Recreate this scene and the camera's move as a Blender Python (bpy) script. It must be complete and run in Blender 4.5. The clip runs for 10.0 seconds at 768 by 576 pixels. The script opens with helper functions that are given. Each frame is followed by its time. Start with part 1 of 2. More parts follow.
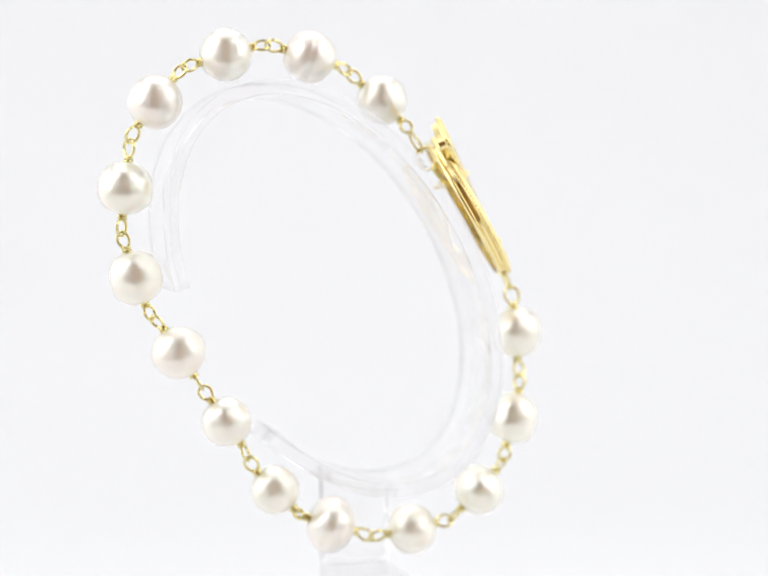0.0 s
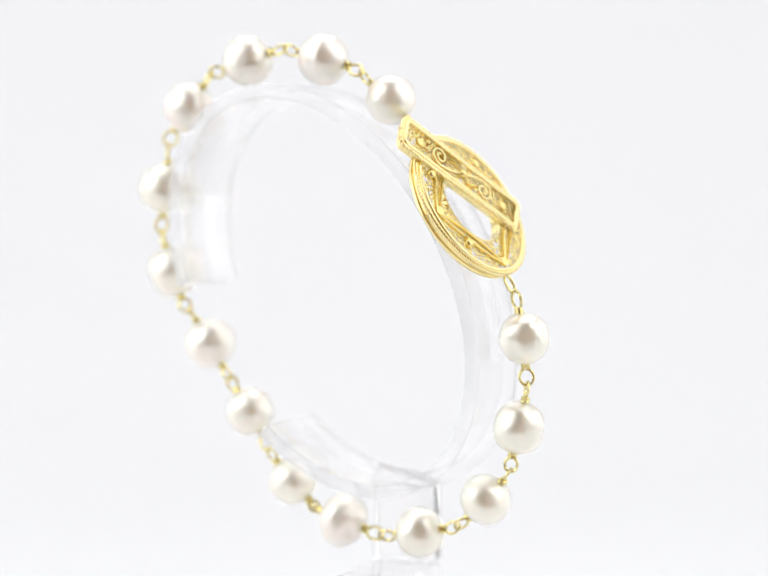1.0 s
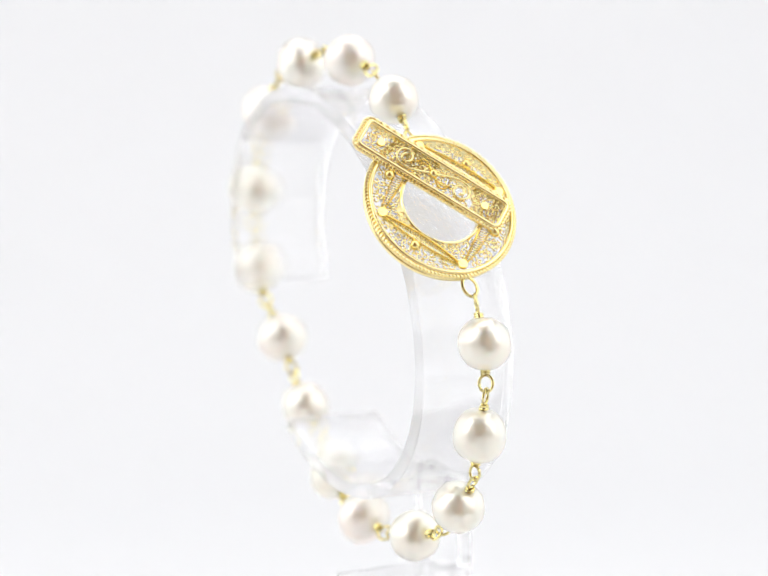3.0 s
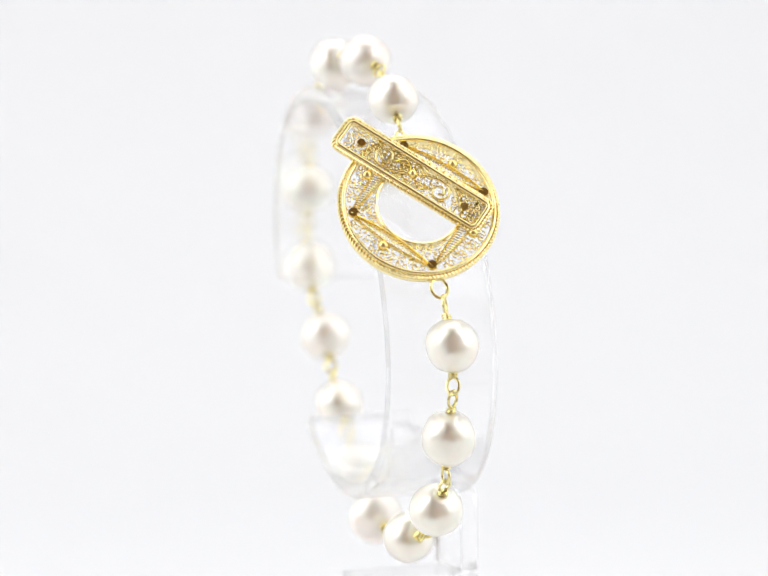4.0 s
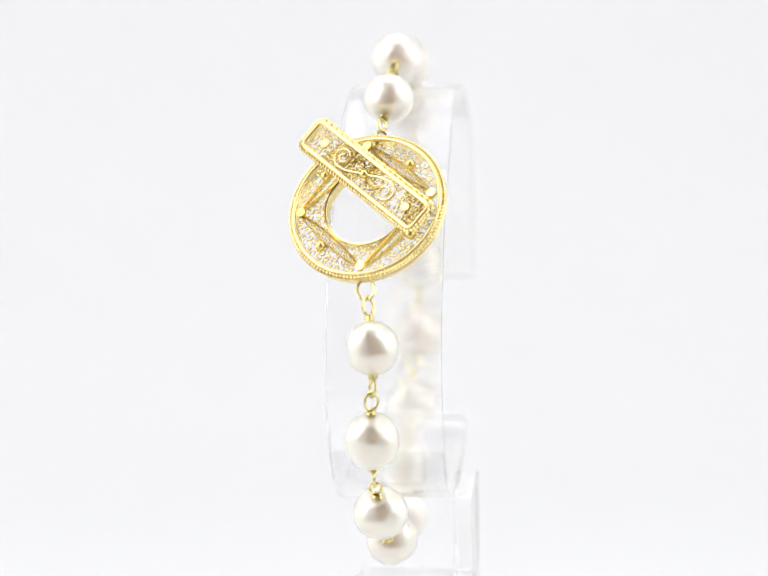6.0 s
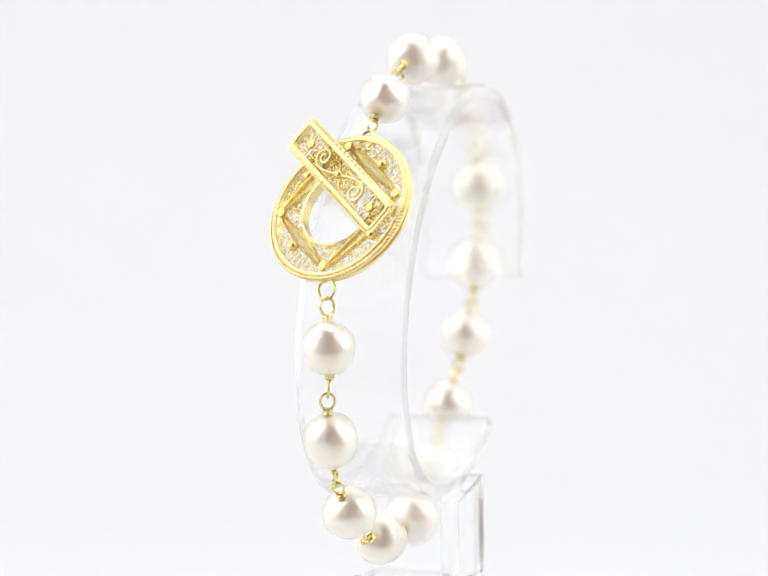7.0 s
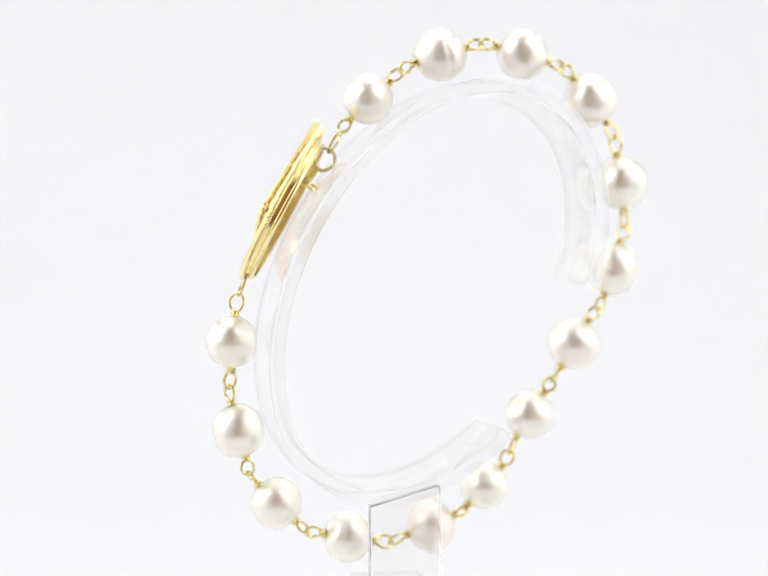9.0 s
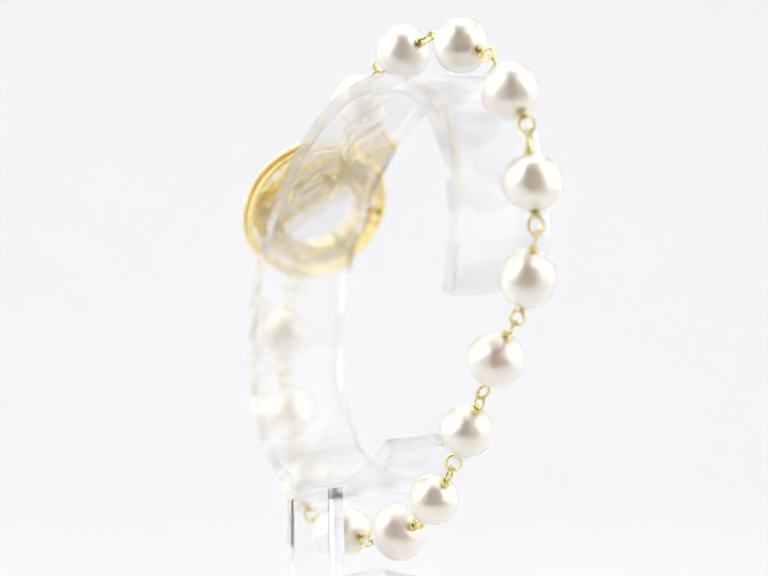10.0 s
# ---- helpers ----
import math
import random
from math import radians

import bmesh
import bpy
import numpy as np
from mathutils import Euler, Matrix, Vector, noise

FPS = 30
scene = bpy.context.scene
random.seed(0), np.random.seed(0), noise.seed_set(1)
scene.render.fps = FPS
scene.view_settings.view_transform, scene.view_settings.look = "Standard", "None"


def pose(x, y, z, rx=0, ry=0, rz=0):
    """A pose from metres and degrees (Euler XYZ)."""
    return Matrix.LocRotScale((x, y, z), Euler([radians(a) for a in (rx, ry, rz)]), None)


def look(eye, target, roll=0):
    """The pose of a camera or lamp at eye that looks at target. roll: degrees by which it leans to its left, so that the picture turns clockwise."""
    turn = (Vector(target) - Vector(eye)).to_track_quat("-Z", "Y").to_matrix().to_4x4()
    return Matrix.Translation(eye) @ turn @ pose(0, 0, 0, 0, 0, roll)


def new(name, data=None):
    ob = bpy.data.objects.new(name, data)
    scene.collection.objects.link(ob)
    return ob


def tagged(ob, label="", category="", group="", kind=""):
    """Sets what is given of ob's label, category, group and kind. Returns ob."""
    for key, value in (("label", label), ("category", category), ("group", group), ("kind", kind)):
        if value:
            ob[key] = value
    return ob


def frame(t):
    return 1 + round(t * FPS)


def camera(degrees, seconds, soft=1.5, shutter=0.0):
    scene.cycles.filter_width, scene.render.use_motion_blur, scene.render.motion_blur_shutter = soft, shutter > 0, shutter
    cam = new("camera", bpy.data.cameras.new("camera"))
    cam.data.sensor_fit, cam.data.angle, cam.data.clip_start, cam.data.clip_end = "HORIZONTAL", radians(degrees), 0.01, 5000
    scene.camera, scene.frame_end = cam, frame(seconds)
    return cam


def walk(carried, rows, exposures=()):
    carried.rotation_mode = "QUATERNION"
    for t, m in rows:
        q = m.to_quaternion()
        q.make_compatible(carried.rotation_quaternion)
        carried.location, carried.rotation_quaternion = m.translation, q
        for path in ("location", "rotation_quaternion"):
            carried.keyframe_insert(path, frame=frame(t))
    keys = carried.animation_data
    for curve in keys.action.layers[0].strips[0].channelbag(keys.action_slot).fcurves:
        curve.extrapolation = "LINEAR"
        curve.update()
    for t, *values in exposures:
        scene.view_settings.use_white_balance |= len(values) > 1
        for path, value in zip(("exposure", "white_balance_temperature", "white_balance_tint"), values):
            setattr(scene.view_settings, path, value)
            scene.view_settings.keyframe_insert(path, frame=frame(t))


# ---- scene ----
# All lengths of the jewellery are written in millimetres about the turning axis, at the height of the lens.
MM = 0.001
LENS_HEIGHT = 0.115
DISTANCE = 0.325
FOV, PAN, TILT, ROLL = 20.55, 0.175, 2.485, 0.65

# turn of the stand about the upright axis: seconds, degrees
TURN = ((0.0, 103.4), (0.2, 94.3), (0.5, 78.5), (0.7, 70.8), (1.0, 66.2), (1.5, 58.4), (2.0, 50.7), (2.5, 43.6),
        (3.0, 36.0), (3.4, 30.0), (3.8, 23.9), (4.0, 21.4), (4.5, 13.9), (5.0, 6.6), (5.5, 0.0), (5.9, -6.5), (6.4, -14.5),
        (6.8, -21.0), (7.0, -23.8), (7.5, -31.0), (8.0, -38.4), (8.5, -45.5), (8.6, -49.5), (8.7, -54.9), (8.8, -63.7),
        (9.0, -79.1), (9.2, -92.2), (9.5, -107.4), (9.7, -121.1), (10.0, -142.4))

# ---- camera ----
cam = camera(FOV, 10.0, soft=1.4)
eye = Vector((0, -DISTANCE, LENS_HEIGHT))
aim = Vector((math.sin(radians(PAN)) * math.cos(radians(TILT)), math.cos(radians(PAN)) * math.cos(radians(TILT)), -math.sin(radians(TILT))))
cam.data.dof.use_dof = True
cam.data.dof.focus_distance = 0.311
cam.data.dof.aperture_fstop = 9.8
walk(cam, [(0, look(eye, eye + aim, -ROLL)), (10, look(eye, eye + aim, -ROLL))], exposures=((0, -1.28), (10, -1.28)))

# ---- light: a white light tent with soft lamps at its sides and roof ----
world = bpy.data.worlds.new("studio")
scene.world = world
world.use_nodes = True
world.node_tree.nodes["Background"].inputs[0].default_value = (0.9, 0.95, 1.0, 1)
world.node_tree.nodes["Background"].inputs[1].default_value = 0.02


def soft_lamp(name, at, target, width, height, power, colour=(0.968, 0.983, 1.0)):
    data = bpy.data.lights.new(name, "AREA")
    data.shape, data.size, data.size_y, data.energy, data.color = "RECTANGLE", width, height, power, colour
    ob = new(name, data)
    ob.matrix_world = look(at, target)
    return ob


soft_lamp("side_lamp", (-0.61, 0.15, 0.42), (0, 0.15, 0.40), 0.82, 0.86, 3.3)
soft_lamp("side_lamp", (0.61, 0.15, 0.42), (0, 0.15, 0.40), 0.82, 0.86, 3.1)
soft_lamp("roof_lamp", (0, 0.24, 0.88), (0, 0.25, 0.0), 0.9, 0.8, 6.1)
soft_lamp("front_lamp", (-0.35, -0.25, 0.34), (0, 0.0, 0.12), 0.28, 0.56, 2.3)
soft_lamp("front_lamp", (0.35, -0.25, 0.34), (0, 0.0, 0.12), 0.28, 0.56, 1.8)
# Added unseen fill that brightens the south wall mirrored in pearls and gold.
soft_lamp("wall_fill", (1.9, -0.45, 0.45), (0, -3.0, 0.05), 0.5, 0.8, 130.0, (1.0, 0.85, 0.62))


# ---- materials ----
def material(name, base, rough, metal=0.0, **extra):
    m = bpy.data.materials.new(name)
    m.use_nodes = True
    b = m.node_tree.nodes["Principled BSDF"]
    b.inputs["Base Color"].default_value = (*base, 1)
    b.inputs["Roughness"].default_value = rough
    b.inputs["Metallic"].default_value = metal
    for key, value in extra.items():
        b.inputs[key.replace("_", " ")].default_value = value
    return m, m.node_tree, b


def add(tree, kind, **values):
    n = tree.nodes.new(kind)
    for key, value in values.items():
        n.inputs[key.replace("_", " ")].default_value = value
    return n


def relief(tree, b, scale, strength, distance, detail=3.0):
    tex = add(tree, "ShaderNodeTexNoise", Scale=scale, Detail=detail)
    co = tree.nodes.new("ShaderNodeTexCoord")
    tree.links.new(co.outputs["Object"], tex.inputs["Vector"])
    bump = add(tree, "ShaderNodeBump", Strength=strength, Distance=distance)
    tree.links.new(tex.outputs["Fac"], bump.inputs["Height"])
    tree.links.new(bump.outputs["Normal"], b.inputs["Normal"])
    return tex, co


def ramp(tree, source, stops):
    r = tree.nodes.new("ShaderNodeValToRGB")
    e = r.color_ramp.elements
    e[0].position, e[0].color = stops[0][0], (*stops[0][1], 1)
    e[1].position, e[1].color = stops[-1][0], (*stops[-1][1], 1)
    for p, c in stops[1:-1]:
        e.new(p).color = (*c, 1)
    tree.links.new(source, r.inputs["Fac"])
    return r


def pearl_material():
    m, tree, b = material("nacre", (0.9, 0.87, 0.84), 0.30, 0.48, Coat_Weight=0.9, Coat_Roughness=0.25, Coat_IOR=1.85,
                          Subsurface_Weight=0.4, Subsurface_Scale=0.0012, Sheen_Weight=0.15, Sheen_Roughness=0.4)
    b.inputs["Subsurface Radius"].default_value = (1.0, 0.8, 0.65)
    b.inputs["Specular IOR Level"].default_value = 0.8
    tex, co = relief(tree, b, 420, 0.05, 0.0002)
    info = tree.nodes.new("ShaderNodeObjectInfo")
    tone = ramp(tree, info.outputs["Random"], ((0.0, (0.98, 0.92, 0.82)), (0.3, (0.97, 0.94, 0.84)), (0.65, (0.99, 0.90, 0.86)), (1.0, (0.95, 0.95, 0.84))))
    lustre = tree.nodes.new("ShaderNodeMapRange")
    lustre.inputs["To Min"].default_value, lustre.inputs["To Max"].default_value = 0.20, 0.38
    tree.links.new(info.outputs["Random"], lustre.inputs["Value"])
    tree.links.new(lustre.outputs["Result"], b.inputs["Roughness"])
    cloud = add(tree, "ShaderNodeTexNoise", Scale=260, Detail=2.0)
    tree.links.new(co.outputs["Object"], cloud.inputs["Vector"])
    tint = ramp(tree, cloud.outputs["Fac"], ((0.35, (1.0, 0.97, 0.95)), (0.65, (0.97, 1.0, 0.99))))
    mix = tree.nodes.new("ShaderNodeMix")
    mix.data_type, mix.blend_type = "RGBA", "MULTIPLY"
    mix.inputs["Factor"].default_value = 1.0
    tree.links.new(tone.outputs["Color"], mix.inputs[6])
    tree.links.new(tint.outputs["Color"], mix.inputs[7])
    tree.links.new(mix.outputs[2], b.inputs["Base Color"])
    return m


def gold_material(name, base, rough):
    m, tree, b = material(name, base, rough, 1.0)
    tex, co = relief(tree, b, 1800, 0.18, 0.00006)
    r = ramp(tree, tex.outputs["Fac"], ((0.3, (rough * 0.75,) * 3), (0.7, (rough * 1.35,) * 3)))
    tree.links.new(r.outputs["Color"], b.inputs["Roughness"])
    return m


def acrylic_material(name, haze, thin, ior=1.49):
    """Clear acrylic; haze: the share that rough glass scatters forwards, added as a veil of reflected white; thin: the
    share that passes unbent, added to pale dark edges.
    """
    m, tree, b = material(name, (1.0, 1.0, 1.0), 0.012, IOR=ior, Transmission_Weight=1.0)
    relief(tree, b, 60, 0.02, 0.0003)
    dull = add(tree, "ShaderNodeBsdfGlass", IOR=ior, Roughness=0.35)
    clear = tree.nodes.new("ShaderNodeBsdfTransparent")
    veiled = add(tree, "ShaderNodeMixShader", Fac=haze)
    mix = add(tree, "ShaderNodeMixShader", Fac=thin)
    tree.links.new(b.outputs["BSDF"], veiled.inputs[1])
    tree.links.new(dull.outputs["BSDF"], veiled.inputs[2])
    tree.links.new(veiled.outputs["Shader"], mix.inputs[1])
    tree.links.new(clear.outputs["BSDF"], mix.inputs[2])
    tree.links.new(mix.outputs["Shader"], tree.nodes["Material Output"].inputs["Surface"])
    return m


def cloth_material(name, base):
    m, tree, b = material(name, base, 0.95)
    relief(tree, b, 900, 0.15, 0.0004)
    return m


NACRE = pearl_material()
GOLD = gold_material("yellow_gold", (0.94, 0.80, 0.40), 0.18)
POLISHED_GOLD, _, _ = material("polished_gold", (0.88, 0.73, 0.30), 0.13, 1.0)
WIRE_GOLD = gold_material("pale_gold_wire", (0.78, 0.69, 0.33), 0.12)
# clear_acrylic gets the larger unbent share, to pale its dark edge lines
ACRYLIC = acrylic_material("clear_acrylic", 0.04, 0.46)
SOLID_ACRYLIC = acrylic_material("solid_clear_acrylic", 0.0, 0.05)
PAPER = cloth_material("white_paper", (0.86, 0.86, 0.87))
CLOTH = cloth_material("white_cloth", (0.84, 0.84, 0.84))
PLASTER = cloth_material("beige_plaster", (0.52, 0.35, 0.20))
CEILING_PAINT = cloth_material("brown_paint", (0.26, 0.155, 0.07))
BOARDS = cloth_material("brown_floor", (0.22, 0.16, 0.11))


# ---- mesh helpers ----
def put(name, bm, mat, sharp=40, scale=MM):
    if scale != 1:
        bmesh.ops.scale(bm, vec=(scale,) * 3, verts=bm.verts)
    bmesh.ops.recalc_face_normals(bm, faces=bm.faces)
    me = bpy.data.meshes.new(name)
    bm.to_mesh(me)
    bm.free()
    me.materials.append(mat)
    me.polygons.foreach_set("use_smooth", [True] * len(me.polygons))
    me.set_sharp_from_angle(angle=radians(sharp))
    return new(name, me)


def part(name, bm, mat, parent, label="", sharp=40):
    ob = put(name, bm, mat, sharp)
    ob.parent = parent
    return tagged(ob, label)


def box(bm, lo, hi, bevel=0.0):
    made = bmesh.ops.create_cube(bm, size=1.0)["verts"]
    for v in made:
        v.co = Vector([l + (c + 0.5) * (h - l) for c, l, h in zip(v.co, lo, hi)])
    if bevel:
        edges = list({e for v in made for e in v.link_edges})
        bmesh.ops.bevel(bm, geom=edges, offset=bevel, segments=2, profile=0.5, affect="EDGES")


def tube(bm, pts, r, closed=False, sides=6, up=None):
    """A wire of radius r (or radii r = (across, along up)) along pts."""
    pts = [Vector(p) for p in pts]
    n = len(pts)
    ra, rb = r if isinstance(r, tuple) else (r, r)
    side = None
    rings = []
    for k in range(n):
        a = pts[k - 1] if (k or closed) else pts[0]
        b = pts[(k + 1) % n] if (k < n - 1 or closed) else pts[-1]
        t = (b - a).normalized()
        if up is not None:
            u = Vector(up)
            side = u.cross(t).normalized()
        else:
            if side is None:
                side = t.orthogonal().normalized()
            side = (side - t * side.dot(t)).normalized()
            u = t.cross(side)
        rings.append([bm.verts.new(pts[k] + side * ra * math.cos(q) + u * rb * math.sin(q))
                      for q in (2 * math.pi * (j + 0.5) / sides for j in range(sides))])
    for k in range(n if closed else n - 1):
        A, B = rings[k], rings[(k + 1) % n]
        for j in range(sides):
            bm.faces.new((A[j], A[(j + 1) % sides], B[(j + 1) % sides], B[j]))
    if not closed:
        bm.faces.new(rings[0])
        bm.faces.new(rings[-1])


def ball(bm, at, r, squash=1.0, axis=(0, 0, 1), seg=16):
    q = Vector((0, 0, 1)).rotation_difference(Vector(axis)).to_matrix().to_4x4()
    m = Matrix.Translation(at) @ q @ Matrix.Diagonal((r, r, r * squash, 1))
    bmesh.ops.create_uvsphere(bm, u_segments=seg, v_segments=seg // 2, radius=1.0, matrix=m)


def circle(r, n, z=0.0, start=0.0):
    return [Vector((r * math.cos(start + 2 * math.pi * k / n), r * math.sin(start + 2 * math.pi * k / n), z)) for k in range(n)]


def along(path, closed, step):
    """Points at even steps along a path, with its length."""
    pts = list(path) + ([path[0]] if closed else [])
    lens = [0.0]
    for a, b in zip(pts, pts[1:]):
        lens.append(lens[-1] + (b - a).length)
    total, out, k = lens[-1], [], 0
    count = max(2, round(total / step))
    for j in range(count if closed else count + 1):
        s = total * j / count
        while k < len(lens) - 2 and lens[k + 1] < s:
            k += 1
        f = (s - lens[k]) / max(1e-9, lens[k + 1] - lens[k])
        out.append(pts[k].lerp(pts[k + 1], f))
    return out, total


def rope(bm, path, up, radius, pitch):
    """Two strands twisted round one another along a closed path that lies in the plane square to up."""
    _, total = along(path, True, pitch)
    turns = round(total / pitch)
    pts, total = along(path, True, total / turns / 10)
    n = len(pts)
    for strand in (0.0, math.pi):
        out = []
        for k, p in enumerate(pts):
            side = Vector(up).cross((pts[(k + 1) % n] - pts[k - 1]).normalized())
            q = 2 * math.pi * turns * k / n + strand
            out.append(p + side * radius * 0.42 * math.cos(q) + Vector(up) * radius * 0.42 * math.sin(q))
        tube(bm, out, radius * 0.62, True, 8)


def curl(bm, at, r, turns, start, wire, z=0.0, hand=1):
    """A small spiral scroll of flat wire, square to z."""
    n = max(8, int(9 * turns))
    pts = []
    for k in range(n + 1):
        f = k / n
        q = start + hand * 2 * math.pi * turns * f
        rr = r * (1.0 - 0.72 * f)
        pts.append(Vector((at[0] + rr * math.cos(q), at[1] + rr * math.sin(q), z)))
    tube(bm, pts, (wire, wire * 1.5), False, 6, up=(0, 0, 1))


# ---- setting: paper sweep, tent cloth, studio room ----
def sweep():
    line = [(-0.24, 0.0), (0.2, 0.0), (0.45, 0.0)]
    for k in range(1, 25):
        q = radians(90 * k / 24)
        line.append((0.45 + 0.30 * math.sin(q), 0.30 - 0.30 * math.cos(q)))
    line.append((0.75, 0.91))
    bm = bmesh.new()
    loop = line + [(y + 0.004, z - 0.003) if z < 0.3 else (y + 0.004, z) for y, z in reversed(line)]
    sides = [[bm.verts.new((x, y, z)) for y, z in loop] for x in (-0.625, 0.625)]
    n = len(loop)
    for k in range(n):
        bm.faces.new((sides[0][k], sides[0][(k + 1) % n], sides[1][(k + 1) % n], sides[1][k]))
    ob = put("backdrop", bm, PAPER, scale=1)
    return tagged(ob, "seamless white paper sweep, evenly lit", "backdrop", kind="structure")


def panel(name, lo, hi, mat, label):
    bm = bmesh.new()
    box(bm, lo, hi)
    return tagged(put(name, bm, mat, scale=1), label, "wall", kind="structure")


def curtain(name, sign):
    """One half of the tent's front, drawn aside towards the bottom."""
    bm = bmesh.new()
    grid = []
    for i in range(25):
        z = 0.9 * i / 24
        inner = max(0.012, 0.135 * max(0.0, 1 - (z / 0.76) ** 2.0) ** 0.75)
        row = []
        for j in range(25):
            x = inner + (0.62 - inner) * j / 24
            row.append(bm.verts.new((sign * x, -0.305 + 0.008 * math.sin(j * 1.9 + 0.7 * sign) * (1 - 0.5 * z), z)))
        grid.append(row)
    for a, b in zip(grid, grid[1:]):
        for j in range(24):
            bm.faces.new((a[j], a[j + 1], b[j + 1], b[j]))
    bmesh.ops.solidify(bm, geom=bm.faces[:], thickness=0.002)
    return tagged(put(name, bm, CLOTH, scale=1), "white cloth front curtain drawn aside", "curtain", kind="structure")


sweep()
panel("wall_east", (0.63, -0.305, 0.0), (0.64, 0.76, 0.92), CLOTH, "white cloth side of the light tent")
panel("wall_west", (-0.64, -0.305, 0.0), (-0.63, 0.76, 0.92), CLOTH, "white cloth side of the light tent")
panel("ceiling", (-0.64, -0.305, 0.92), (0.64, 0.76, 0.93), CLOTH, "white cloth roof of the light tent")
curtain("curtain_east", 1)
curtain("curtain_west", -1)
panel("floor", (-2.5, -3.0, -0.84), (2.5, 2.0, -0.80), BOARDS, "brown studio floor")
panel("wall_south", (-2.5, -3.05, -0.8), (2.5, -3.0, 1.8), PLASTER, "beige studio wall")
panel("wall_north", (-2.5, 2.0, -0.8), (2.5, 2.05, 1.8), PLASTER, "beige studio wall")
panel("wall_far_east", (2.5, -3.0, -0.8), (2.55, 2.0, 1.8), PLASTER, "beige studio wall")
panel("wall_far_west", (-2.55, -3.0, -0.8), (-2.5, 2.0, 1.8), PLASTER, "beige studio wall")
panel("ceiling_studio", (-2.5, -3.0, 1.8), (2.5, 2.0, 1.85), CEILING_PAINT, "brown painted studio ceiling")
tagged(panel("table", (-0.7, -0.34, -0.05), (0.7, 0.85, -0.004), BOARDS, "brown wooden table top under the tent"), category="table")


# ---- display stand of clear acrylic ----
STAND_X = (-5.3, 11.7)
RING_AT, RING_LONG, RING_SHORT, WALL = (7.5, -14.2), 32.0, 20.3, 2.3
LONG_DIR, SHORT_DIR = Vector((0, 0.5, 0.866)), Vector((0, 0.866, -0.5))


def display_stand():
    stand = new("bracelet_stand")
    stand.location = (0, 0, LENS_HEIGHT)
    tagged(stand, "clear acrylic bracelet stand with an open oval band on a post", "display stand")
    # open oval band
    bm = bmesh.new()
    prof = []
    c = 0.15
    x0, x1 = STAND_X
    for x, h in ((x0 + c, 0), (x1 - c, 0), (x1, c), (x1, WALL - c), (x1 - c, WALL), (x0 + c, WALL), (x0, WALL - c), (x0, c)):
        prof.append((x, h))
    rows, steps = [], 150
    for k in range(steps + 1):
        q = radians(115 + (428 - 115) * k / steps)
        p = Vector((0, *RING_AT)) + LONG_DIR * RING_LONG * math.cos(q) + SHORT_DIR * RING_SHORT * math.sin(q)
        n = (LONG_DIR * math.cos(q) / RING_LONG + SHORT_DIR * math.sin(q) / RING_SHORT).normalized()
        rows.append([bm.verts.new(p + n * h + Vector((x, 0, 0))) for x, h in prof])
    for a, b in zip(rows, rows[1:]):
        for j in range(8):
            bm.faces.new((a[j], a[(j + 1) % 8], b[(j + 1) % 8], b[j]))
    bm.faces.new(rows[0])
    bm.faces.new(rows[-1])
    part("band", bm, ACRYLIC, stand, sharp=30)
    bm = bmesh.new()
    box(bm, (11.75, -4.2, -58.2), (14.6, 6.5, -45.8))
    for v in bm.verts:  # an upright plate beside the band, its top cut to the band's curve
        if v.co.z > -50 and v.co.y > 0:
            v.co.z = -43.0
    bmesh.ops.bevel(bm, geom=bm.edges[:], offset=0.15, segments=2, profile=0.5, affect="EDGES")
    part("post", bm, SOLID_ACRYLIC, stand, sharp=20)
    bm = bmesh.new()
    box(bm, (-3.9, -4.2, -108.6), (14.6, 6.5, -58.5), 0.35)
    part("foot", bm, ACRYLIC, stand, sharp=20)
    bm = bmesh.new()
    box(bm, (-22, -22, -114.8), (32, 24, -108.9), 0.5)
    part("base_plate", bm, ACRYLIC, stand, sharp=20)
    for ob in stand.children:
        ob.visible_shadow = False
    return stand


stand = display_stand()

# ---- bracelet ----
# centre of each pearl, and its radius along and across the thread
PEARLS = (((2.3, -1.6, 14.8), 3.85, 3.85), ((2.2, 9.7, 21.4), 4.0, 4.1), ((1.8, 22.7, 21.6), 3.95, 4.05), ((1.9, 33.5, 14.5), 4.1, 4.15),
          ((2.2, 38.2, 1.6), 4.1, 4.25), ((2.0, 36.9, -11.8), 4.1, 4.0), ((2.4, 30.5, -23.3), 4.0, 4.2), ((2.1, 23.4, -34.1), 3.8, 3.9),
          ((2.3, 16.0, -44.9), 3.75, 3.8), ((2.2, 7.3, -50.6), 3.7, 4.4), ((2.5, -5.6, -51.9), 3.65, 3.95), ((2.4, -16.5, -46.3), 3.85, 4.05),
          ((2.1, -22.1, -35.1), 4.1, 3.9), ((2.4, -23.0, -21.6), 4.0, 3.9))
HEAD_LINK, TAIL_LINK = Vector((1.6, -5.9, 10.0)), Vector((1.6, -21.9, -14.9))

bracelet = new("bracelet")
bracelet.location = (0, 0, LENS_HEIGHT)
tagged(bracelet, "white pearl bracelet with gold wire links and filigree toggle clasp", "bracelet")


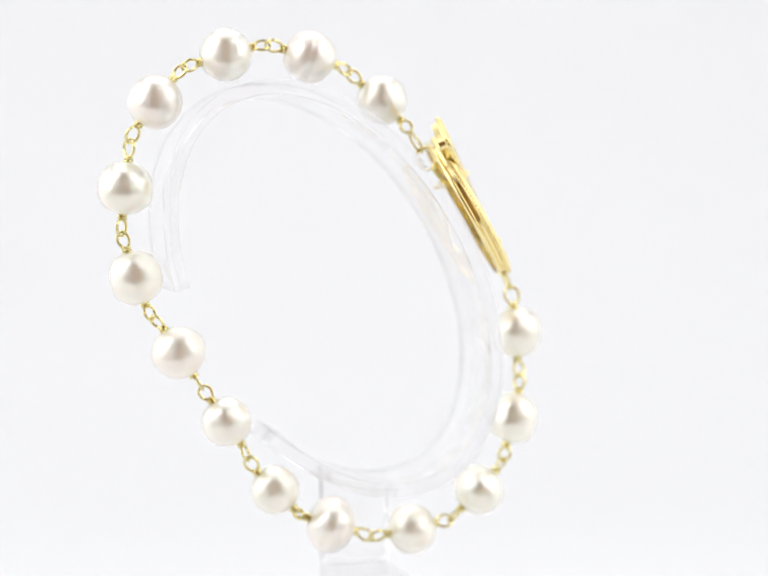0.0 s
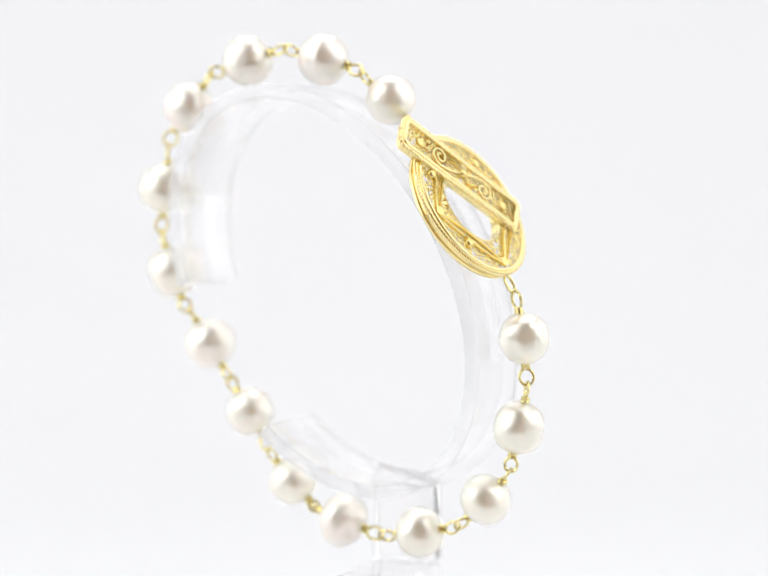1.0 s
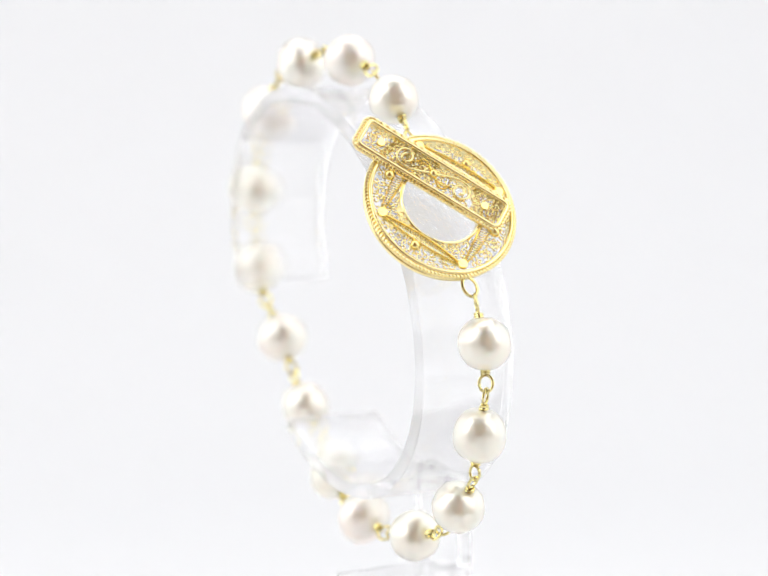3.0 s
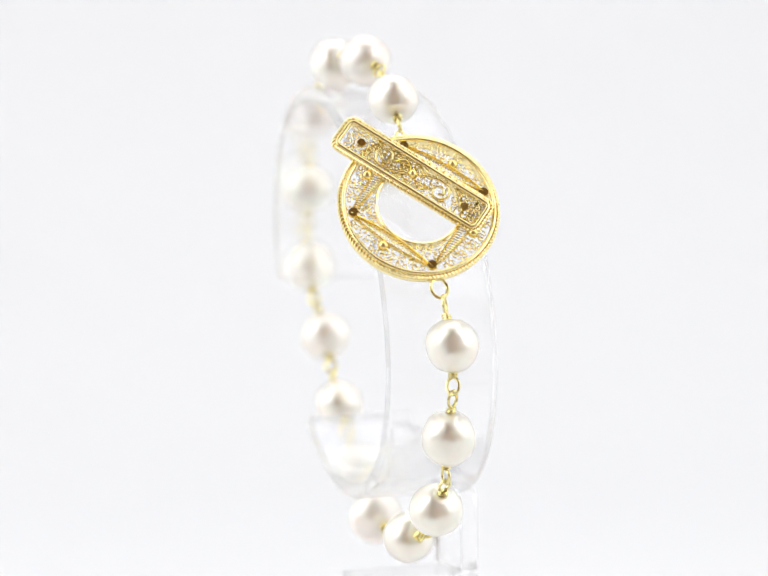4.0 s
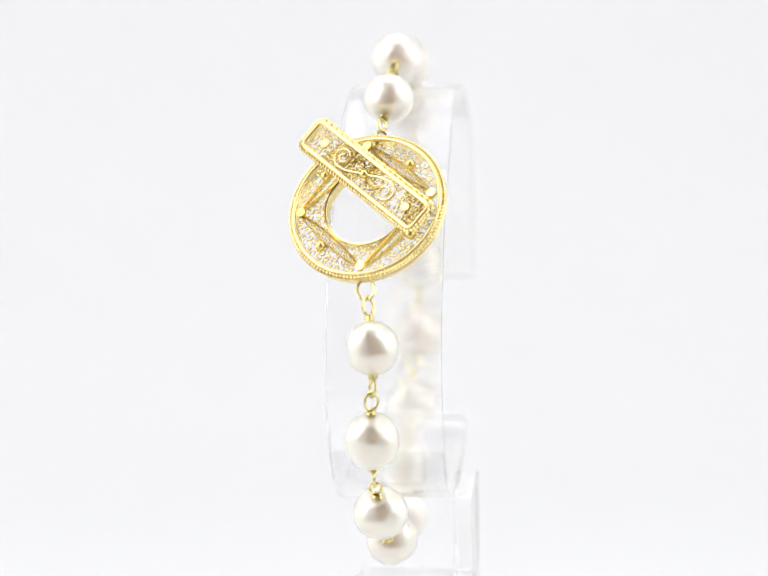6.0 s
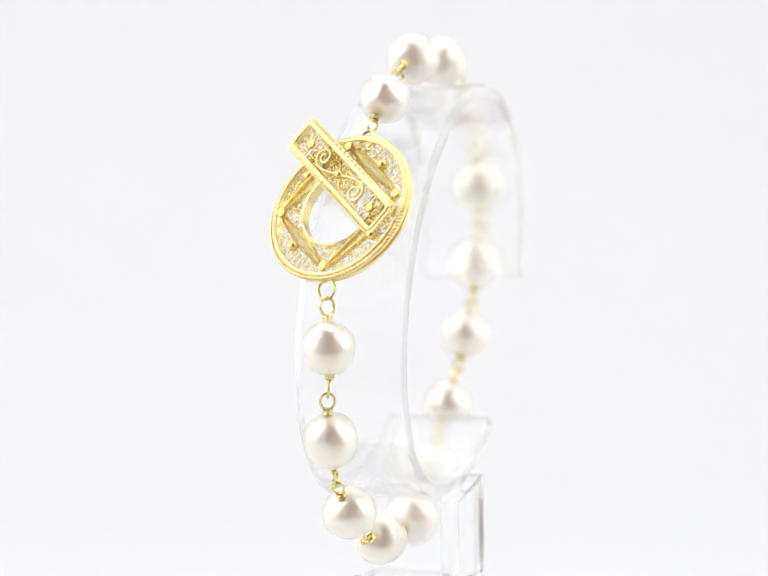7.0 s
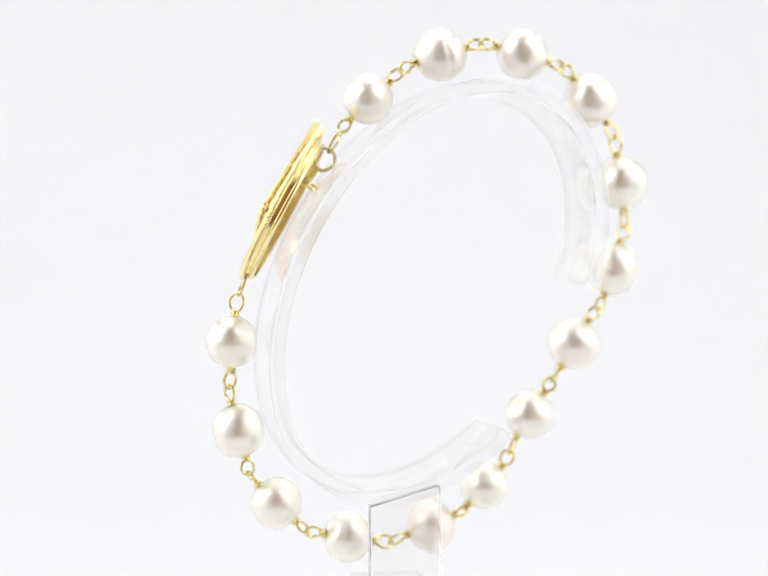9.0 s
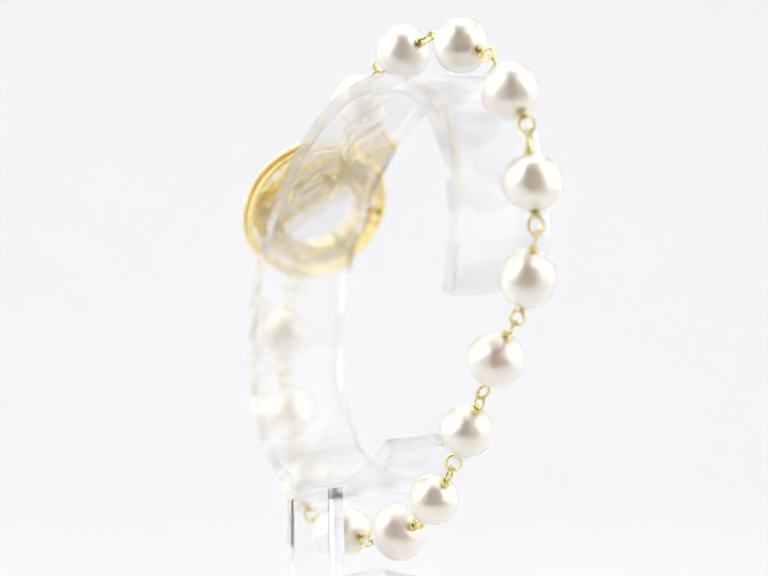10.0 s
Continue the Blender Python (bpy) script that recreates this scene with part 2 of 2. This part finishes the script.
def pearl(k, at, axis, ra, rt):
    """A slightly uneven pearl, drawn in at its two drill holes."""
    bm = bmesh.new()
    bmesh.ops.create_uvsphere(bm, u_segments=56, v_segments=36, radius=1.0)
    shift = Vector((k * 3.7, k * 1.3, -k * 2.1))
    for v in bm.verts:
        d = v.co.normalized()
        bumpy = 1 + (0.065 if k in (2, 13) else 0.042) * noise.noise(d * 1.1 + shift) + 0.016 * noise.noise(d * 2.6 + shift) + 0.003 * noise.noise(d * 7 + shift)
        hole = 1 - 0.05 * max(0.0, (abs(d.z) - 0.93) / 0.07) ** 2
        groove = 1.0
        if k == 1:
            groove -= 0.030 * math.exp(-((d.z - 0.10) / 0.07) ** 2)
        if k == 9:
            groove -= 0.015 * math.exp(-((d.z - 0.12) / 0.09) ** 2) + 0.012 * math.exp(-((d.z + 0.28) / 0.08) ** 2)
        if k == 10:
            groove -= 0.012 * math.exp(-((d.z - 0.42) / 0.09) ** 2)
        if k in (5, 10, 12):  # barrel-shaped pearls
            groove *= 1 + 0.035 * math.sin(2 * math.acos(min(1.0, abs(d.z)))) ** 2
        v.co = Vector((d.x * rt, d.y * rt, d.z * ra)) * bumpy * hole * groove
    turn = Vector((0, 0, 1)).rotation_difference(axis).to_matrix().to_4x4()
    ob = part("pearl", bm, NACRE, bracelet)
    ob.matrix_local = Matrix.Translation(Vector(at) * MM) @ turn
    return ob


def oval(at, length, width, along_dir, flat_dir, n=26):
    """Points of an oval loop centred at `at`."""
    u = along_dir.normalized()
    w = (flat_dir - u * flat_dir.dot(u)).normalized()
    return [at + u * length * math.cos(2 * math.pi * j / n) + w * width * math.sin(2 * math.pi * j / n) for j in range(n)]


def wire_eye(start, end, flat_dir, seed):
    """Wrapped collar on a pearl, and the wire loop that it ends in, from start to end."""
    bm = bmesh.new()
    d = (end - start)
    u = d.normalized()
    s = u.orthogonal().normalized()
    w = u.cross(s)
    wrap = []
    for j in range(37):
        q = 2 * math.pi * 2.25 * j / 36 + seed
        wrap.append(start + u * (-0.05 + 0.75 * j / 36) + (s * math.cos(q) + w * math.sin(q)) * 0.55)
    tube(bm, wrap, 0.21, False, 6)
    collar = bm
    bm = bmesh.new()
    neck = start + u * 0.75
    half = max(0.9, ((end - neck).length) / 2)
    tube(bm, [start - u * 0.3, start + u * 0.9], 0.3, False, 6)
    tube(bm, oval(neck + u * half, half, min(1.15, half * 0.86), u, flat_dir), 0.225, True, 8)
    eye_loop = part("wire_eye", bm, WIRE_GOLD, bracelet)
    part("collar", collar, WIRE_GOLD, eye_loop)
    return eye_loop


X_AXIS = Vector((1, 0, 0))
count = len(PEARLS)
centres = [Vector(p[0]) for p in PEARLS]
ends = [HEAD_LINK] + centres + [TAIL_LINK]
rnd = random.Random(5)
for k, (c, ra, rt) in enumerate(PEARLS):
    c = Vector(c)
    axis = (ends[k + 2] - ends[k]).normalized()
    pearl(k, c, axis, ra, rt)
for k in range(count - 1):
    a, b = centres[k], centres[k + 1]
    u = (b - a).normalized()
    # each wire leaves its pearl along the drill hole, so the links bow outwards
    ua, ub = (ends[k + 2] - ends[k]).normalized(), (ends[k + 3] - ends[k + 1]).normalized()
    sa, sb = a + ua * (PEARLS[k][1] * 0.97), b - ub * (PEARLS[k + 1][1] * 0.97)
    half = (sb - sa).length / 2
    mid = (sa + ua * half).lerp(sb - ub * half, 0.5)
    lean = rnd.uniform(-0.5, 0.5)
    cross = u.cross(X_AXIS)
    f1 = X_AXIS * math.cos(0.6 + lean) + cross * math.sin(0.6 + lean)
    f2 = X_AXIS * math.cos(2.1 + lean) + cross * math.sin(2.1 + lean)
    wire_eye(sa, mid + u * 0.28, f1, k)
    wire_eye(sb, mid - u * 0.28, f2, k + 2)

# ---- toggle clasp ----
RING_C = Vector((0.8, -14.8, -1.75))
facing, lean = radians(-12), radians(29)
R_N = Vector((math.sin(facing) * math.cos(lean), -math.cos(facing) * math.cos(lean), math.sin(lean)))
R_X = Vector((math.cos(facing), math.sin(facing), 0))
R_Y = R_N.cross(R_X)


def frame_of(x, y, n, at):
    m = Matrix.Identity(4)
    for j, v in enumerate((x, y, n)):
        m[0][j], m[1][j], m[2][j] = v
    m[0][3], m[1][3], m[2][3] = Vector(at) * MM
    return m


def sub(name, bm, mat, parent, label="", sharp=40):
    return part(name, bm, mat, parent, label, sharp)


def band_ring(bm, r0, r1, z0, z1, n=96):
    prof = ((r0, z0), (r1, z0), (r1, z1), (r0, z1))
    rows = []
    for k in range(n):
        q = 2 * math.pi * k / n
        rows.append([bm.verts.new((r * math.cos(q), r * math.sin(q), z)) for r, z in prof])
    for k in range(n):
        a, b = rows[k], rows[(k + 1) % n]
        for j in range(4):
            bm.faces.new((a[j], a[(j + 1) % 4], b[(j + 1) % 4], b[j]))


def ring_body():
    bm = bmesh.new()
    band_ring(bm, 11.05, 11.5, -1.25, 0.75)
    band_ring(bm, 6.15, 6.5, -1.0, 0.7)
    # raised bead on the outer rim's face
    tube(bm, circle(11.22, 120, 0.72), (0.33, 0.36), True, 12, up=(0, 0, 1))
    # smooth wire round the back edge
    tube(bm, circle(11.5, 120, -0.85), (0.3, 0.38), True, 10, up=(0, 0, 1))
    tube(bm, circle(6.35, 90, 0.65), 0.2, True, 6)
    ob = part("toggle_ring", bm, GOLD, bracelet, "round gold filigree toggle ring")
    ob.matrix_local = frame_of(R_X, R_Y, R_N, RING_C)
    bm = bmesh.new()
    rope(bm, circle(11.72, 200, 0.42), (0, 0, 1), 0.42, 1.15)
    sub("rope_edge", bm, GOLD, ob)
    # four curved ribs between the rim plates, each with a toothed wire beside it
    posts = [radians(a) for a in (11, 98, 187, 275)]
    rib_points = []
    for j in range(4):
        a0, a1 = posts[j], posts[(j + 1) % 4] + (2 * math.pi if j == 3 else 0)
        p0 = Vector((10.3 * math.cos(a0), 10.3 * math.sin(a0), 0.6))
        p1 = Vector((10.3 * math.cos(a1), 10.3 * math.sin(a1), 0.6))
        am = (a0 + a1) / 2
        pm = Vector((6.75 * math.cos(am), 6.75 * math.sin(am), 0.6))
        ctrl = pm * 2 - (p0 + p1) / 2
        line = [p0 * (1 - f) ** 2 + ctrl * 2 * f * (1 - f) + p1 * f * f for f in (k / 30 for k in range(31))]
        bm = bmesh.new()
        tube(bm, line, (0.2, 0.62), False, 6, up=(0, 0, 1))
        inner = [p + Vector((math.cos(am), math.sin(am), 0)) * 1.45 * math.sin(math.pi * k / 30) ** 0.8 for k, p in enumerate(line)]
        tube(bm, inner, (0.15, 0.55), False, 6, up=(0, 0, 1))
        steps = 34
        fine = [line[min(29, int(30 * f))].lerp(line[min(29, int(30 * f)) + 1], 30 * f - min(29, int(30 * f))) for f in (k / steps for k in range(steps + 1))]
        fine2 = [inner[min(29, int(30 * f))].lerp(inner[min(29, int(30 * f)) + 1], 30 * f - min(29, int(30 * f))) for f in (k / steps for k in range(steps + 1))]
        for k in range(2, steps - 2):  # slanting teeth of fine wire, dipping in the middle
            a, b = fine[k], fine2[k + 1]
            tube(bm, [a + Vector((0, 0, 0.1)), a.lerp(b, 0.5) - Vector((0, 0, 0.05)), b + Vector((0, 0, 0.05))], 0.12, False, 6)
        rib_points += [a.lerp(b, 0.4) for a, b in zip(fine, fine2)]
        sub("rib", bm, GOLD, ob, "", 95)
    for a in posts:
        bm = bmesh.new()
        at = Vector((10.0 * math.cos(a), 10.0 * math.sin(a), 0.95))
        bmesh.ops.create_cone(bm, cap_ends=True, segments=20, radius1=0.78, radius2=0.7, depth=0.5,
                              matrix=Matrix.Translation(at) @ Matrix.Rotation(radians(-9), 4, "Y"))
        sub("rim_plate", bm, POLISHED_GOLD, ob, "flat round gold plate", 30)
    for a in (50, 145, 228, 328):
        q = radians(a)
        bm = bmesh.new()
        ball(bm, (8.9 * math.cos(q), 8.9 * math.sin(q), 0.72), 0.8)
        sub("granule", bm, POLISHED_GOLD, ob, "polished gold bead")
    # scroll wires that fill the space between the rims
    bm = bmesh.new()
    r = random.Random(11)
    for row, (rad, num) in enumerate(((6.95, 36), (7.75, 40), (8.6, 45), (9.45, 50), (10.3, 54))):
        for k in range(num):
            q = 2 * math.pi * (k + 0.5 * (row % 2)) / num + r.uniform(-0.015, 0.015)
            rr = rad + r.uniform(-0.08, 0.08)
            spot = Vector((rr * math.cos(q), rr * math.sin(q), 0.6))
            if min((spot - p).length for p in rib_points) < 0.6:
                continue
            curl(bm, (rr * math.cos(q), rr * math.sin(q)), r.uniform(0.50, 0.62), r.uniform(0.8, 1.2), q + r.uniform(-1.2, 1.2), 0.105,
                 r.uniform(0.2, 0.48), 1 if k % 2 else -1)
    # loose wavy wires under the scrolls
    for k in range(34):
        q, rr = r.uniform(0, 6.283), r.uniform(6.9, 9.6)
        turn = q + r.uniform(-0.9, 0.9)
        line = []
        for j in range(8):
            f = j / 7
            x = rr * math.cos(q) + math.cos(turn) * 1.3 * f - math.sin(turn) * 0.22 * math.sin(f * 7)
            y = rr * math.sin(q) + math.sin(turn) * 1.3 * f + math.cos(turn) * 0.22 * math.sin(f * 7)
            line.append(Vector((x, y, -0.3)))
        if 6.6 < line[-1].length < 10.9:
            tube(bm, line, (0.075, 0.25), False, 6, up=(0, 0, 1))
    tagged(sub("filigree", bm, GOLD, ob, "openwork of fine gold scroll wire", 95), kind="stuff")
    return ob


ring_body()

BAR_A, BAR_B = Vector((-9.0, -8.0, 9.95)), Vector((9.65, -19.55, -3.75))
B_X = (BAR_B - BAR_A).normalized()
B_Y = Vector((3.05, 0.81, 3.93))
B_Y = (B_Y - B_X * B_Y.dot(B_X)).normalized()
B_N = B_X.cross(B_Y)
BAR_L, BAR_W = 12.25, 2.45


def rounded(l, w, r, z, n=7):
    pts = []
    for cx, cy, a0 in ((l - r, w - r, 0), (-l + r, w - r, 90), (-l + r, -w + r, 180), (l - r, -w + r, 270)):
        for k in range(n):
            q = radians(a0 + 90 * k / (n - 1))
            pts.append(Vector((cx + r * math.cos(q), cy + r * math.sin(q), z)))
    return pts


def toggle_bar():
    bm = bmesh.new()
    tube(bm, rounded(BAR_L - 0.15, BAR_W - 0.15, 0.8, -0.1), (0.22, 1.1), True, 4, up=(0, 0, 1))
    tube(bm, rounded(BAR_L - 0.2, BAR_W - 0.2, 0.8, 0.7), (0.36, 0.36), True, 12, up=(0, 0, 1))
    ob = part("toggle_bar", bm, GOLD, bracelet, "oblong gold filigree toggle bar")
    ob.matrix_local = frame_of(B_X, B_Y, B_N, (BAR_A + BAR_B) / 2 - B_N * 0.45)
    bm = bmesh.new()
    rope(bm, rounded(BAR_L + 0.28, BAR_W + 0.28, 1.1, 0.45), (0, 0, 1), 0.42, 1.15)
    sub("rope_edge", bm, GOLD, ob)
    # one S of flat wire from scroll to scroll, with a fine leaf beside each stem
    for s in (1, -1):
        bm = bmesh.new()
        line = []
        for k in range(36):
            f = k / 35
            q = radians(270 - 540 * (1 - f))
            rr = 0.35 + 1.25 * f
            line.append(Vector((s * (-4.8 + rr * math.cos(q)), s * (0.15 + rr * math.sin(q)), 0.62)))
        for k in range(1, 17):
            f = k / 16
            p = Vector((-4.8, -1.45, 0)) * (1 - f) ** 3 + Vector((-2.4, -1.45, 0)) * 3 * f * (1 - f) ** 2 + Vector((-1.6, -0.5, 0)) * 3 * f * f * (1 - f)
            line.append(Vector((s * p.x, s * p.y, 0.66)))
        tube(bm, line, (0.21, 0.36), False, 6, up=(0, 0, 1))
        sub("scroll", bm, GOLD, ob, "", 95)
        bm = bmesh.new()
        line = [Vector((s * (-3.3 + 2.9 * f), s * (0.25 + 1.15 * math.sin(math.pi * f)), 0.5)) for f in (k / 16 for k in range(17))]
        tube(bm, line, (0.12, 0.3), False, 6, up=(0, 0, 1))
        line = [Vector((s * (-3.3 + 2.9 * f), s * (0.25 + 0.55 * math.sin(math.pi * f)), 0.45)) for f in (k / 16 for k in range(17))]
        tube(bm, line, (0.1, 0.3), False, 6, up=(0, 0, 1))
        sub("leaf", bm, GOLD, ob, "", 95)
    bm = bmesh.new()
    ball(bm, (0, 0, 0.75), 0.72)
    sub("granule", bm, POLISHED_GOLD, ob, "polished gold bead")
    for x in (-9.0, 9.0):
        bm = bmesh.new()
        bmesh.ops.create_cone(bm, cap_ends=True, segments=20, radius1=0.66, radius2=0.58, depth=0.5, matrix=Matrix.Translation((x, 0, 0.5)))
        sub("rosette", bm, POLISHED_GOLD, ob, "flat round gold plate", 30)
    bm = bmesh.new()
    r = random.Random(23)
    x = -11.2
    while x < 11.4:
        for y in (-1.56, -0.78, 0.0, 0.78, 1.56):
            if abs(abs(x) - 4.8) < 1.5 and abs(y) < 1.3:  # the large scrolls stand here
                continue
            curl(bm, (x + r.uniform(-0.12, 0.12) + (0.5 if y in (-0.78, 0.78) else 0), y + r.uniform(-0.08, 0.08)), r.uniform(0.46, 0.56), r.uniform(0.8, 1.2),
                 r.uniform(0, 6.28), 0.105, r.uniform(0.2, 0.48), r.choice((-1, 1)))
        x += 1.02
    for k in range(9):
        x = -10.4 + 20.8 * k / 8
        tube(bm, [Vector((x, -2.0, -0.3)), Vector((x + 0.35, 0, -0.3)), Vector((x - 0.1, 2.0, -0.3))], 0.1, False, 4)
    tagged(sub("filigree", bm, GOLD, ob, "openwork of fine gold scroll wire", 95), kind="stuff")
    # shank with its loop behind the bar
    bm = bmesh.new()
    tube(bm, [Vector((0, 0, -0.2)), Vector((-0.2, -0.2, -2.6))], 0.42, False, 8)
    tube(bm, [Vector((-0.2, -0.2, -3.5)) + Vector((math.cos(q) * 0.9, 0.3 * math.cos(q), math.sin(q) * 0.95)) for q in (2 * math.pi * k / 22 for k in range(22))], 0.22, True, 6)
    sub("shank", bm, GOLD, ob)
    return ob


toggle_bar()


def jump_ring(at, u, w, length, width, wire=0.24):
    bm = bmesh.new()
    tube(bm, oval(Vector(at), length, width, Vector(u), Vector(w), 30), wire, True, 7)
    return part("jump_ring", bm, WIRE_GOLD, bracelet)


# links from the first pearl down behind the bar
start = centres[0] + (HEAD_LINK - centres[0]).normalized() * 3.75
wire_eye(start, Vector((1.7, -5.9, 9.9)), Vector((0.2, 0.8, 0.6)), 1.0)
jump_ring((1.6, -6.75, 8.2), (0, -0.5, -0.86), (1, 0.2, -0.1), 1.75, 1.05, 0.22)
jump_ring((1.3, -8.2, 5.6), (0, -0.5, -0.86), (0, 0.86, -0.5), 1.75, 1.45, 0.26)
jump_ring((0.8, -9.9, 3.3), (0, -0.6, -0.8), (1, 0, 0), 1.4, 0.9, 0.22)
# links from the toggle ring to the last pearl
jump_ring((1.3, -21.1, -13.4), (0.1, -0.4, -0.9), (1, 0, 0.1), 1.5, 1.25, 0.24)
start = centres[-1] + (TAIL_LINK - centres[-1]).normalized() * 3.85
wire_eye(start, Vector((1.6, -21.8, -14.4)), Vector((0.5, 0.8, 0.1)), 2.0)


# ---- the turning of stand and bracelet ----
def motions():
    rows = [(t, pose(0, 0, LENS_HEIGHT, 0, 0, a)) for t, a in TURN]
    walk(stand, rows)
    walk(bracelet, rows)


motions()
